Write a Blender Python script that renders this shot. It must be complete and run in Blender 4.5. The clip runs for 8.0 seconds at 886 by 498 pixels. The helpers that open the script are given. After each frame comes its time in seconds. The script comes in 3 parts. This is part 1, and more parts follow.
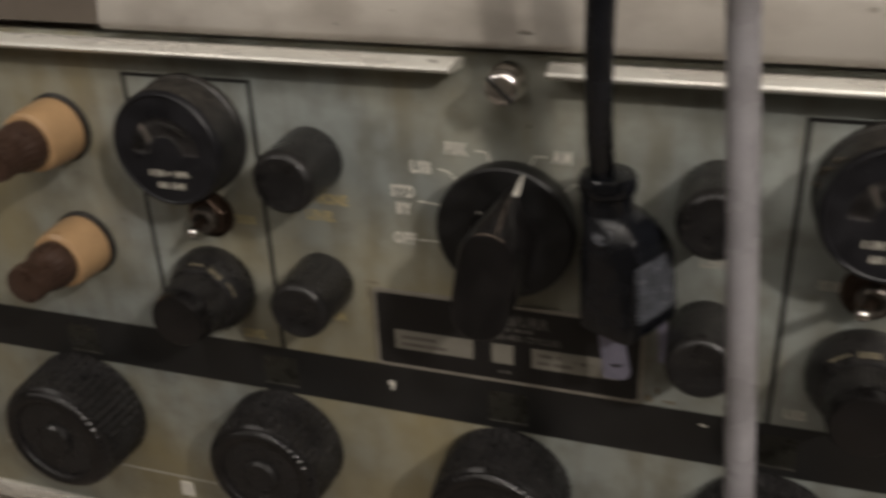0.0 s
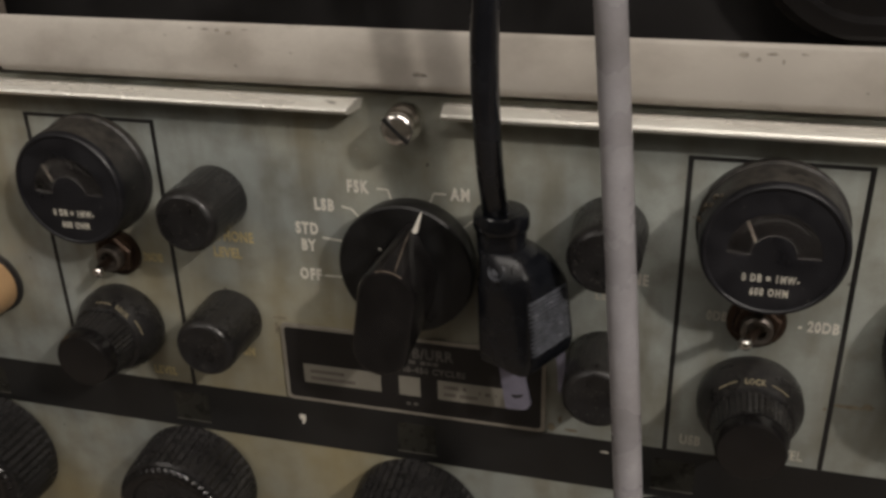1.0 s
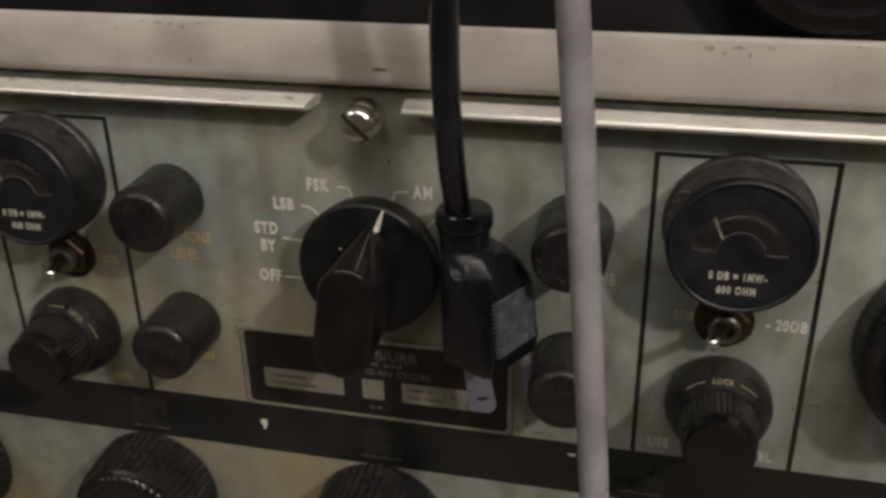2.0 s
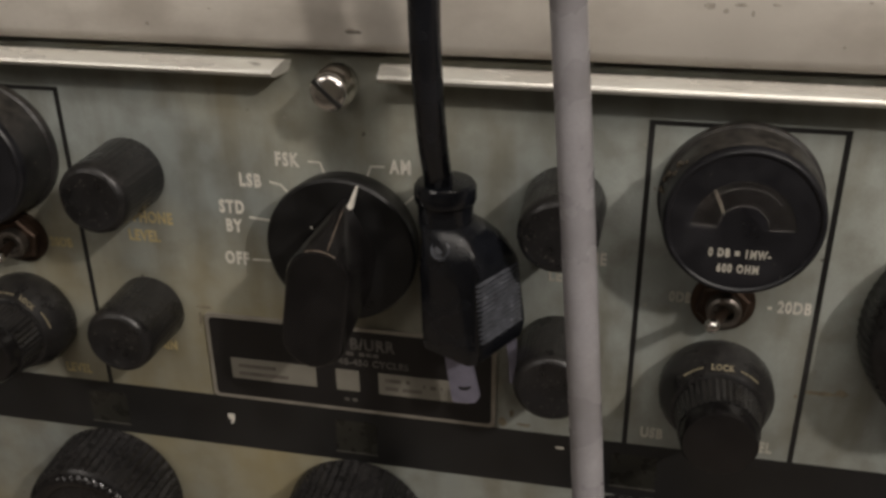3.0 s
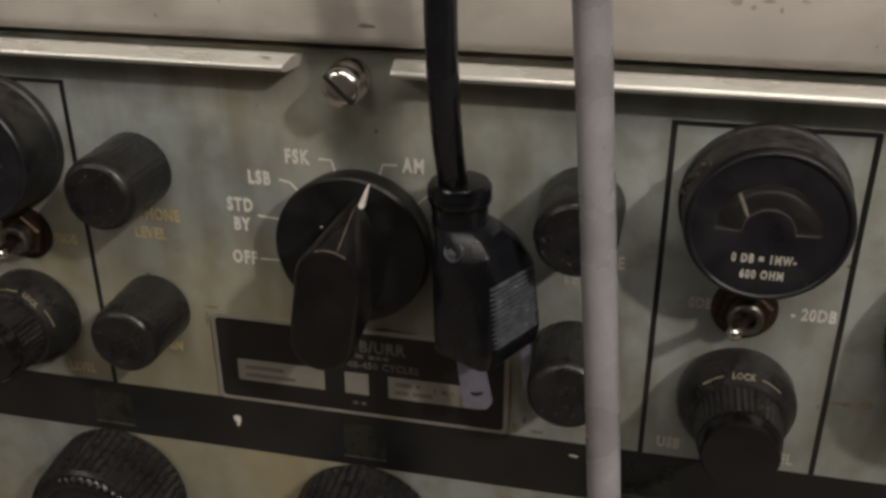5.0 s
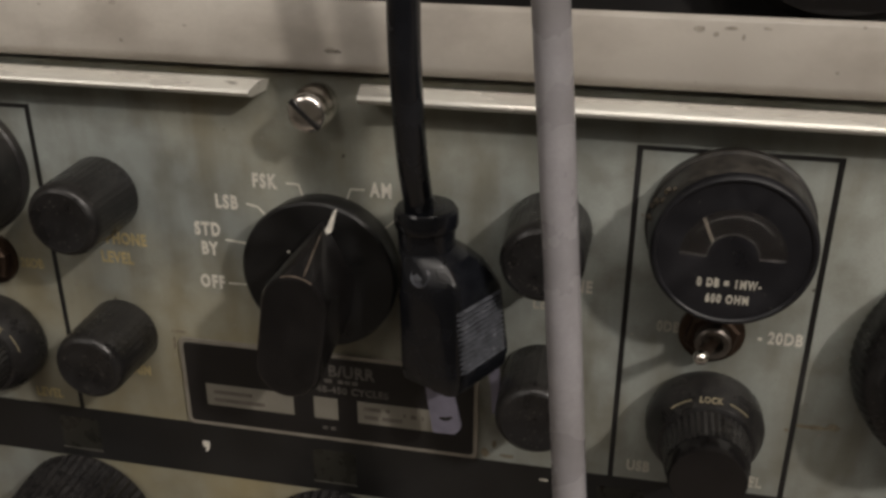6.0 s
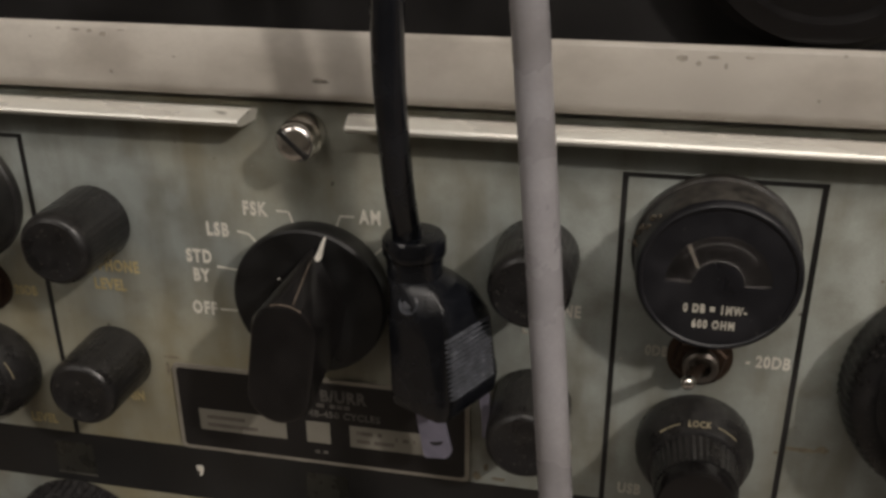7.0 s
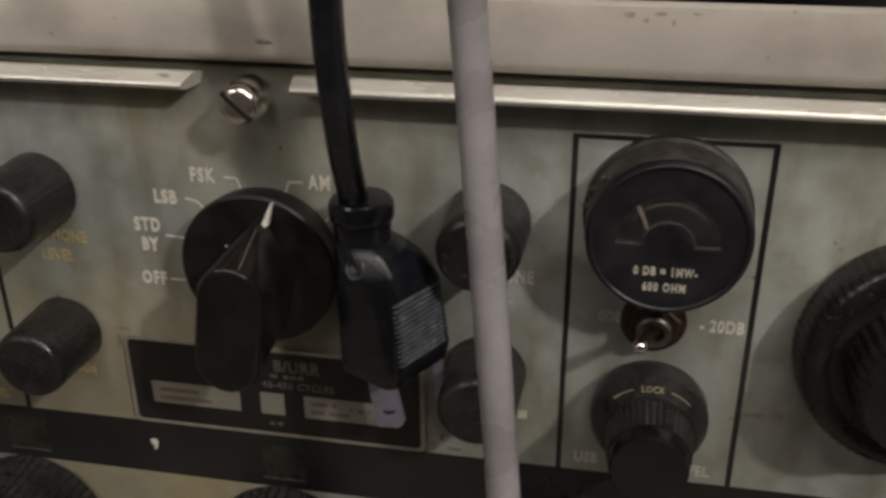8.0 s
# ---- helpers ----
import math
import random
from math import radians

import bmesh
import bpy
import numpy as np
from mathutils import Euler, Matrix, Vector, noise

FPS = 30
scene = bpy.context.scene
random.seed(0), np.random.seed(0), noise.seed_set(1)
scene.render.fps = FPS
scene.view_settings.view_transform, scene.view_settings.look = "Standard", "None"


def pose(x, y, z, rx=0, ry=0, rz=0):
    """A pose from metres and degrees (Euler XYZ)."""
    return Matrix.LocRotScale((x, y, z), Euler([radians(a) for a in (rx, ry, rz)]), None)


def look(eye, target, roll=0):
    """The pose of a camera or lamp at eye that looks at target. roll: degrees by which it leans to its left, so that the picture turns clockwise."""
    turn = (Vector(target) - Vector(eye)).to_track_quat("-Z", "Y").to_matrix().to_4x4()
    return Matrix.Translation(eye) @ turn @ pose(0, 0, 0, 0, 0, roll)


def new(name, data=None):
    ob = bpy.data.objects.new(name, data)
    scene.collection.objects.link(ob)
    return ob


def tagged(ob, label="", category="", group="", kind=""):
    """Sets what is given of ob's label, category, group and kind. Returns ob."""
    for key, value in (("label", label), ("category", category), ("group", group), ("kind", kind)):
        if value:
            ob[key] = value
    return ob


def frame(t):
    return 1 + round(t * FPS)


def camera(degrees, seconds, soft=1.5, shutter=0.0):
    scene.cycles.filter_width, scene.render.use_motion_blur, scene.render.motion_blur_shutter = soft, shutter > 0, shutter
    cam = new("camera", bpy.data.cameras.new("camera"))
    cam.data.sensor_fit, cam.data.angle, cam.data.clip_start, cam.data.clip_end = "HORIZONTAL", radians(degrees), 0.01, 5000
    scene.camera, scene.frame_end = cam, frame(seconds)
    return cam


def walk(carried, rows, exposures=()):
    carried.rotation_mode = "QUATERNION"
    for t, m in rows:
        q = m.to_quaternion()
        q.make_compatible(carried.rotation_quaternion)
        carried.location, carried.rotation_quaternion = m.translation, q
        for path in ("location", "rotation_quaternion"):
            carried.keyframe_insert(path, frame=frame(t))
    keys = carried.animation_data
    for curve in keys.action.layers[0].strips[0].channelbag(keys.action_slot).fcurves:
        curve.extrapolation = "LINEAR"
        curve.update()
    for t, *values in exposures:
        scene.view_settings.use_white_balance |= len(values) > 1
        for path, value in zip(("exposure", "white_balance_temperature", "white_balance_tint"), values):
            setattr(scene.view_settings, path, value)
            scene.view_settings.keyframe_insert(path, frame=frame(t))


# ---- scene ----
cam = camera(49.5, 8.0, soft=3.1, shutter=0.5)
PATH = [
    (0.0, (0.06184, -0.23684, 1.32792), (-0.14431, 0.35011, 1.00697), -2.5),
    (0.1, (0.06702, -0.23694, 1.33004), (-0.12615, 0.35437, 1.00352), -2.26),
    (0.2, (0.07013, -0.237, 1.33131), (-0.11436, 0.35787, 1.00669), -1.79),
    (0.3, (0.071, -0.236, 1.332), (-0.440, 1.466, 0.415), -1.6),
    (0.5, (0.0722, -0.23704, 1.33216), (-0.10385, 0.36251, 1.01681), -1.9),
    (0.7, (0.072, -0.238, 1.335), (-0.408, 1.487, 0.444), -1.5),
    (1.0, (0.07404, -0.23652, 1.3336), (-0.09431, 0.36898, 1.02525), -1.6),
    (1.5, (0.07568, -0.23604, 1.32992), (-0.08742, 0.36981, 1.01982), -1.6),
    (2.0, (0.07552, -0.23084, 1.32984), (-0.07428, 0.38026, 1.02324), -1.1),
    (2.2, (0.0746, -0.22858, 1.3276), (-0.0664, 0.38574, 1.01265), -1.14),
    (3.3, (0.06956, -0.21612, 1.31528), (-0.06204, 0.40058, 1.01113), -0.5),
    (3.5, (0.06848, -0.2168, 1.31448), (-0.06207, 0.40025, 1.01173), -0.4),
    (4.0, (0.06948, -0.21412, 1.31292), (-0.06387, 0.40258, 1.00947), -0.7),
    (4.2, (0.06968, -0.21124, 1.31272), (-0.06752, 0.40266, 1.00542), -0.6),
    (5.3, (0.0687, -0.21202, 1.31627), (-0.06975, 0.40278, 1.00771), -0.11),
    (5.5, (0.06852, -0.21216, 1.31692), (-0.06168, 0.40629, 1.01592), -0.2),
    (6.0, (0.07236, -0.2098, 1.31636), (-0.05574, 0.4111, 1.01956), 0.1),
    (6.5, (0.07372, -0.2102, 1.32064), (-0.05648, 0.41245, 1.02874), -0.5),
    (7.0, (0.0756, -0.20888, 1.32088), (-0.05495, 0.41412, 1.03003), -0.4),
    (7.5, (0.0776, -0.20816, 1.31708), (-0.05225, 0.41379, 1.02378), -0.3),
    (7.7, (0.08018, -0.20731, 1.31607), (-0.04711, 0.41283, 1.01455), -0.79),
    (8.0, (0.08404, -0.20604, 1.31456), (-0.03706, 0.41521, 1.01496), -0.4),
]
walk(cam, [(t, look(eye, target, roll)) for t, eye, target, roll in PATH])

# ---- world and lights ----
world = bpy.data.worlds.new("dim_room")
scene.world = world
world.use_nodes = True
world.node_tree.nodes["Background"].inputs[0].default_value = (0.9, 0.85, 0.78, 1)
world.node_tree.nodes["Background"].inputs[1].default_value = 0.05
scene.view_settings.exposure = 0.06


def area_lamp(name, at, aim, watts, size, colour):
    data = bpy.data.lights.new(name, "AREA")
    data.shape, data.size, data.energy, data.color = "DISK", size, watts, colour
    ob = new(name, data)
    ob.matrix_world = look(at, aim)
    return ob


KEY_AT, SIDE_AT, FILL_AT = (0.35, -0.62, 2.12), (1.00, -0.88, 2.12), (-0.85, -1.05, 2.12)
key = area_lamp("key_light", KEY_AT, (0, 0, 1.2), 3.2, 1.00, (1.0, 0.915, 0.84))
key.data.shape, key.data.size_y = "RECTANGLE", 0.20
key.matrix_world = pose(*KEY_AT, 39, 0, 0)
area_lamp("side_light", SIDE_AT, (0.05, 0, 1.2), 8.6, 0.08, (1.0, 0.915, 0.84))
area_lamp("fill_light", FILL_AT, (0, 0, 1.2), 1.8, 0.55, (1.0, 0.915, 0.84))


# ---- materials ----
def material(name, base, rough=0.5, metal=0.0, vary=0.25, blotch=45.0, grain=1400.0, bump=0.1, stain=None, stain_at=0.6, speck=None,
             speck_scale=260.0, speck_at=0.7, coat=0.0, rough_vary=0.15, stretch=(1, 1, 1), grime=None, grime_scale=90.0, stain_soft=0.28, stain_from=None, streak=None, dust=None):
    """A painted, moulded or metal surface: broad blotches, fine grain, stains and specks, in object space."""
    m = bpy.data.materials.new(name)
    m.use_nodes = True
    nt = m.node_tree
    b = nt.nodes["Principled BSDF"]
    b.inputs["Metallic"].default_value = metal
    b.inputs["Coat Weight"].default_value = coat
    co = nt.nodes.new("ShaderNodeTexCoord")
    mp = nt.nodes.new("ShaderNodeMapping")
    mp.inputs["Scale"].default_value = stretch
    nt.links.new(co.outputs["Object"], mp.inputs["Vector"])

    def tex(scale, detail=4.0):
        n = nt.nodes.new("ShaderNodeTexNoise")
        n.inputs["Scale"].default_value, n.inputs["Detail"].default_value = scale, detail
        nt.links.new(mp.outputs[0], n.inputs["Vector"])
        return n.outputs["Fac"]

    def ramp(fac, lo, hi, a, c):
        r = nt.nodes.new("ShaderNodeMapRange")
        for i, v in enumerate((lo, hi, a, c)):
            r.inputs[i + 1].default_value = v
        nt.links.new(fac, r.inputs[0])
        return r.outputs[0]

    def mix(fac, a, c, kind="MIX"):
        n = nt.nodes.new("ShaderNodeMix")
        n.data_type, n.blend_type = "RGBA", kind
        for sock, v in ((n.inputs[0], fac), (n.inputs[6], a), (n.inputs[7], c)):
            if isinstance(v, (int, float)):
                sock.default_value = v
            elif isinstance(v, tuple):
                sock.default_value = (*v, 1)
            else:
                nt.links.new(v, sock)
        return n.outputs[2]

    big, fine = tex(blotch), tex(grain, 3.0)
    dark = tuple(c * (1 - vary) for c in base)
    light = tuple(min(1.0, c * (1 + vary)) for c in base)
    col = mix(ramp(big, 0.3, 0.7, 0, 1), dark, light)
    col = mix(ramp(fine, 0.3, 0.7, 0, 0.35), col, dark)
    if grime:
        col = mix(ramp(tex(grime_scale, 8.0), 0.44, 0.66, 0, 0.55), col, grime)
    if streak:
        thin = nt.nodes.new("ShaderNodeMapping")
        thin.inputs["Scale"].default_value = (1, 1, 0.22)
        nt.links.new(co.outputs["Object"], thin.inputs["Vector"])
        run = nt.nodes.new("ShaderNodeTexNoise")
        run.inputs["Scale"].default_value, run.inputs["Detail"].default_value = 85.0, 7.0
        nt.links.new(thin.outputs[0], run.inputs["Vector"])
        col = mix(ramp(run.outputs["Fac"], 0.46, 0.74, 0, 0.75), col, streak)
    if stain:
        amount = ramp(tex(blotch * 0.55, 6.0), stain_at, stain_at + stain_soft, 0, 0.8)
        if stain_from:
            xyz = nt.nodes.new("ShaderNodeSeparateXYZ")
            nt.links.new(co.outputs["Object"], xyz.inputs[0])
            both = nt.nodes.new("ShaderNodeMath")
            both.operation = "MULTIPLY"
            nt.links.new(amount, both.inputs[0])
            nt.links.new(ramp(xyz.outputs["X"], *stain_from, 1.0, 0.15), both.inputs[1])
            amount = both.outputs[0]
        col = mix(amount, col, stain)
    if speck:
        col = mix(ramp(tex(speck_scale, 2.0), speck_at, speck_at + 0.05, 0, 0.8), col, speck)
    if dust:
        geo = nt.nodes.new("ShaderNodeNewGeometry")
        axes = nt.nodes.new("ShaderNodeSeparateXYZ")
        nt.links.new(geo.outputs["Normal"], axes.inputs[0])
        lying = nt.nodes.new("ShaderNodeMath")
        lying.operation = "MULTIPLY"
        nt.links.new(ramp(axes.outputs["Z"], 0.15, 0.95, 0, 1), lying.inputs[0])
        nt.links.new(ramp(tex(420.0, 6.0), 0.34, 0.66, 0.15, 0.95), lying.inputs[1])
        col = mix(lying.outputs[0], col, dust)
    nt.links.new(col, b.inputs["Base Color"])
    nt.links.new(ramp(big, 0.3, 0.7, max(0.05, rough - rough_vary), min(1, rough + rough_vary)), b.inputs["Roughness"])
    bp = nt.nodes.new("ShaderNodeBump")
    bp.inputs["Strength"].default_value, bp.inputs["Distance"].default_value = bump, 0.0004
    nt.links.new(fine, bp.inputs["Height"])
    nt.links.new(bp.outputs[0], b.inputs["Normal"])
    return m


PANEL = material("aged_grey_green_enamel", (0.325, 0.352, 0.332), 0.46, vary=0.24, blotch=24, bump=0.12, streak=(0.15, 0.142, 0.11), grime=(0.15, 0.15, 0.125), stain=(0.35, 0.29, 0.15), stain_at=0.40, stain_from=(-0.02, 0.06),
                 speck=(0.05, 0.04, 0.03), speck_scale=330, speck_at=0.735)
BLACK_PAINT = material("dull_black_enamel", (0.016, 0.0155, 0.015), 0.5, vary=0.3, bump=0.05)
BAKELITE = material("dusty_black_bakelite", (0.0125, 0.012, 0.0125), 0.34, vary=0.35, blotch=160, bump=0.18, stain=(0.024, 0.023, 0.022), stain_at=0.56, speck=(0.11, 0.10, 0.09),
                    speck_scale=1500, speck_at=0.66, dust=(0.032, 0.030, 0.028))
TUNING_BLACK = material("shiny_black_bakelite_flutes", (0.0125, 0.012, 0.0125), 0.24, vary=0.35, blotch=160, bump=0.15, speck=(0.09, 0.08, 0.075), speck_scale=1500, speck_at=0.68, dust=(0.03, 0.028, 0.027))
UPPER_BLACK = material("dull_black_crackle", (0.014, 0.013, 0.013), 0.6, vary=0.4, bump=0.1)
DIRT = material("brown_lint", (0.085, 0.07, 0.05), 0.9, vary=0.4, blotch=500)
GLOSS_BLACK = material("polished_black_bakelite", (0.011, 0.010, 0.010), 0.2, vary=0.3, blotch=120, bump=0.04, rough_vary=0.06)
SKIRT = material("satin_black_bakelite", (0.008, 0.0078, 0.008), 0.42, vary=0.3, blotch=120, bump=0.05)
# paler than the plug's black vinyl: the lamp's sheen is put into the colour
SHEEN_VINYL = material("pale_vinyl_painted_sheen", (0.10, 0.105, 0.12), 0.16, vary=0.4, blotch=300, bump=0.1)
RUBBER = material("black_vinyl", (0.0105, 0.0115, 0.015), 0.22, vary=0.3, blotch=120, bump=0.08)
METER_BODY = material("scuffed_black_moulding", (0.020, 0.019, 0.019), 0.46, vary=0.35, blotch=140, bump=0.2, stain=(0.09, 0.08, 0.065), stain_at=0.6, speck=(0.16, 0.14, 0.11),
                      speck_scale=900, speck_at=0.7, dust=(0.080, 0.072, 0.062))
METER_FACE = material("satin_black_meter_face", (0.013, 0.013, 0.016), 0.42, vary=0.3, blotch=110, bump=0.06, speck=(0.07, 0.065, 0.06), speck_scale=700, speck_at=0.73)
DIAL_BROWN = material("dark_brown_dial_window", (0.014, 0.0125, 0.012), 0.4, vary=0.3, blotch=120)
NEEDLE = material("dull_tan_needle", (0.17, 0.15, 0.125), 0.5, vary=0.2)
WORN_GLINT = material("worn_brown_edge_glint", (0.15, 0.12, 0.095), 0.3, vary=0.4, blotch=500)
DIAL_GREY = material("grey_dial_line", (0.065, 0.062, 0.06), 0.5, vary=0.2)
ALUMINIUM = material("worn_aluminium_edge", (0.95, 0.90, 0.82), 0.30, metal=0.4, vary=0.12, blotch=140, bump=0.08, speck=(0.16, 0.13, 0.1), speck_scale=240, speck_at=0.72,
                     stretch=(0.25, 1, 1))
TRAY = material("beige_grey_enamelled_steel", (0.62, 0.585, 0.525), 0.38, vary=0.15, blotch=24, bump=0.05, stain=(0.40, 0.36, 0.31), stain_at=0.40, stain_soft=0.35, rough_vary=0.05, grime=(0.25, 0.22, 0.185), grime_scale=70, speck=(0.25, 0.22, 0.18), speck_scale=420, speck_at=0.745, stretch=(0.6, 1, 1))
BROWN_STEEL = material("brown_grey_steel", (0.20, 0.17, 0.14), 0.5, vary=0.2)
STEEL = material("bright_steel", (0.90, 0.87, 0.83), 0.2, metal=1.0, vary=0.1, blotch=300, bump=0.04, rough_vary=0.06)
DULL_STEEL = material("tarnished_steel", (0.19, 0.17, 0.15), 0.38, metal=0.9, vary=0.25, blotch=300, bump=0.1)
BRASS = material("dark_brown_brass", (0.075, 0.05, 0.036), 0.45, metal=0.8, vary=0.3, blotch=300)
WHITE_INK = material("cream_white_engraving", (0.74, 0.71, 0.63), 0.6, vary=0.12, blotch=500)
FADED_INK = material("yellowed_engraving", (0.56, 0.46, 0.24), 0.6, vary=0.3, blotch=400)
LOCK_INK = material("worn_dim_engraving", (0.30, 0.26, 0.17), 0.6, vary=0.35, blotch=500)
PALE_INK = material("faded_grey_engraving", (0.55, 0.525, 0.45), 0.6, vary=0.3, blotch=400)
PLATE_EDGE = material("aluminium_plate_edge", (0.36, 0.335, 0.285), 0.45, metal=0.3, vary=0.2, blotch=150, stain=(0.2, 0.15, 0.08), stain_at=0.62)
PLATE_FIELD = material("matt_black_plate", (0.013, 0.0115, 0.011), 0.5, vary=0.3)
PLATE_LABEL = material("dull_silver_label", (0.26, 0.245, 0.205), 0.5, vary=0.12, blotch=150)
PLATE_INK = material("dim_plate_lettering", (0.115, 0.107, 0.096), 0.6, vary=0.4, blotch=500)
RUST = material("brown_rust_stain", (0.25, 0.215, 0.155), 0.8, vary=0.4, blotch=400)
SMUDGE = material("dark_grease_smudge", (0.37, 0.335, 0.285), 0.6, vary=0.4, blotch=500)
LABEL_INK = material("grey_stamped_ink", (0.16, 0.14, 0.12), 0.6, vary=0.3, blotch=400)
BLADE = material("dull_lilac_grey_nickel", (0.235, 0.225, 0.29), 0.5, metal=0.2, vary=0.2, blotch=200)
GREY_VINYL = material("light_grey_vinyl", (0.345, 0.333, 0.35), 0.3, vary=0.2, blotch=70, bump=0.1, stain=(0.19, 0.175, 0.17), stain_at=0.47, speck=(0.08, 0.07, 0.07),
                      speck_scale=200, speck_at=0.76)
TAN = material("amber_tan_moulding", (0.52, 0.33, 0.17), 0.42, vary=0.15, blotch=90, bump=0.08)
BROWN = material("dark_brown_moulding", (0.060, 0.034, 0.024), 0.35, vary=0.3, blotch=150, bump=0.1)
WINDOW_DARK = material("dark_smoked_window", (0.027, 0.026, 0.021), 0.3, vary=0.3, blotch=200)
WINDOW_LIP = material("lit_window_edge", (0.055, 0.052, 0.045), 0.4, vary=0.4, blotch=200)
WALL_PAINT = material("cream_wall_paint", (0.54, 0.51, 0.455), 0.7, vary=0.06, blotch=3, grain=200)
FLOOR_TILE = material("grey_linoleum", (0.28, 0.26, 0.24), 0.5, vary=0.2, blotch=4, grain=200)

GLASS = bpy.data.materials.new("clear_meter_glass")
GLASS.use_nodes = True
gb = GLASS.node_tree.nodes["Principled BSDF"]
gb.inputs["Transmission Weight"].default_value, gb.inputs["Roughness"].default_value = 1.0, 0.08
gb.inputs["IOR"].default_value = 1.3

LAMP_GLOW = bpy.data.materials.new("lit_lamp_diffuser")
LAMP_GLOW.use_nodes = True
lb = LAMP_GLOW.node_tree.nodes["Principled BSDF"]
lb.inputs["Emission Color"].default_value, lb.inputs["Emission Strength"].default_value = (1, 0.93, 0.86, 1), 3.0

# ---- shape helpers: millimetres on the receiver's front, x along it, z up from the OFF mark, d out from it ----
HEIGHT = 1.2


def thing(name, label, category, group="", kind="", at=(0, 0, HEIGHT)):
    ob = new(name)
    ob.empty_display_size = 0.02
    ob.location = at
    return tagged(ob, label, category, group, kind)


def finish(bm, name, mat, sharp=0.6):
    bmesh.ops.recalc_face_normals(bm, faces=bm.faces)
    me = bpy.data.meshes.new(name)
    bm.to_mesh(me)
    bm.free()
    for p in me.polygons:
        p.use_smooth = True
    me.set_sharp_from_angle(angle=sharp)
    me.materials.append(mat)
    return me


def part(name, bm, mat, parent, label="", sharp=0.6):
    """Links a bmesh in millimetres as one mesh under a thing or a part, all of which share the thing's origin."""
    bmesh.ops.scale(bm, vec=(0.001, 0.001, 0.001), verts=bm.verts)
    ob = new(name, finish(bm, name, mat, sharp))
    ob.parent = parent
    return tagged(ob, label)


def lathe(bm, profile, cx=0.0, cz=0.0, seg=48, flutes=0, cut=0.0, d0=0.0, d1=0.0, close=True, phase=0.0):
    """A turned form whose axis stands out from the front: profile of (radius, d) pairs. Flutes are cut between d0 and d1."""
    rings = []
    for r, d in profile:
        ring = []
        for i in range(seg):
            a = 2 * math.pi * i / seg + phase
            k = r
            if flutes and d0 <= d <= d1:
                k = r - cut * (0.5 - 0.5 * math.cos(flutes * a))
            ring.append(bm.verts.new((cx + k * math.cos(a), -d, cz + k * math.sin(a))))
        rings.append(ring)
    for a, b in zip(rings, rings[1:]):
        for i in range(seg):
            bm.faces.new((a[i], a[(i + 1) % seg], b[(i + 1) % seg], b[i]))
    if close:
        bm.faces.new(rings[0])
        bm.faces.new(rings[-1])
    return bm


def box(bm, x0, x1, z0, z1, d0, d1, bevel=0.0, seg=2):
    made = bmesh.ops.create_cube(bm, size=1.0, matrix=Matrix.Translation(((x0 + x1) / 2, -(d0 + d1) / 2, (z0 + z1) / 2)) @ Matrix.Diagonal((x1 - x0, d1 - d0, z1 - z0, 1)))
    if bevel:
        edges = list({e for v in made["verts"] for e in v.link_edges})
        bmesh.ops.bevel(bm, geom=edges, offset=bevel, segments=seg, profile=0.5, affect="EDGES")
    return bm


def prism(bm, outline, d0, d1):
    """An outline of (x, z) pairs, pushed from d0 to d1."""
    low = [bm.verts.new((x, -d0, z)) for x, z in outline]
    top = [bm.verts.new((x, -d1, z)) for x, z in outline]
    bm.faces.new(low)
    bm.faces.new(top)
    n = len(outline)
    for i in range(n):
        bm.faces.new((low[i], low[(i + 1) % n], top[(i + 1) % n], top[i]))
    return bm


def rounded(x0, x1, z0, z1, r, n=5):
    out = []
    for cx, cz, a0 in ((x1 - r, z1 - r, 0), (x0 + r, z1 - r, 90), (x0 + r, z0 + r, 180), (x1 - r, z0 + r, 270)):
        out += [(cx + r * math.cos(radians(a0 + 90 * i / n)), cz + r * math.sin(radians(a0 + 90 * i / n))) for i in range(n + 1)]
    return out


def tube(bm, points, radius, seg=20):
    """A round cable through (x, d, z) points."""
    ps = [Vector((x, -d, z)) for x, d, z in points]
    rings = []
    side = Vector((1, 0, 0))
    for i, p in enumerate(ps):
        way = (ps[min(i + 1, len(ps) - 1)] - ps[max(i - 1, 0)]).normalized()
        u = (side - way * side.dot(way)).normalized()
        v = way.cross(u)
        rings.append([bm.verts.new(p + radius * (math.cos(2 * math.pi * k / seg) * u + math.sin(2 * math.pi * k / seg) * v)) for k in range(seg)])
        side = u
    for a, b in zip(rings, rings[1:]):
        for k in range(seg):
            bm.faces.new((a[k], a[(k + 1) % seg], b[(k + 1) % seg], b[k]))
    bm.faces.new(rings[0])
    bm.faces.new(rings[-1])
    return bm


def glide(keys, steps=14):
    """A smooth line through the key points."""
    out = []
    for i in range(len(keys) - 1):
        p0, p1, p2, p3 = (Vector(keys[min(max(j, 0), len(keys) - 1)]) for j in (i - 1, i, i + 1, i + 2))
        for s in range(steps):
            t = s / steps
            out.append(0.5 * (2 * p1 + (p2 - p0) * t + (2 * p0 - 5 * p1 + 4 * p2 - p3) * t * t + (3 * p1 - p0 - 3 * p2 + p3) * t ** 3))
    return out + [Vector(keys[-1])]


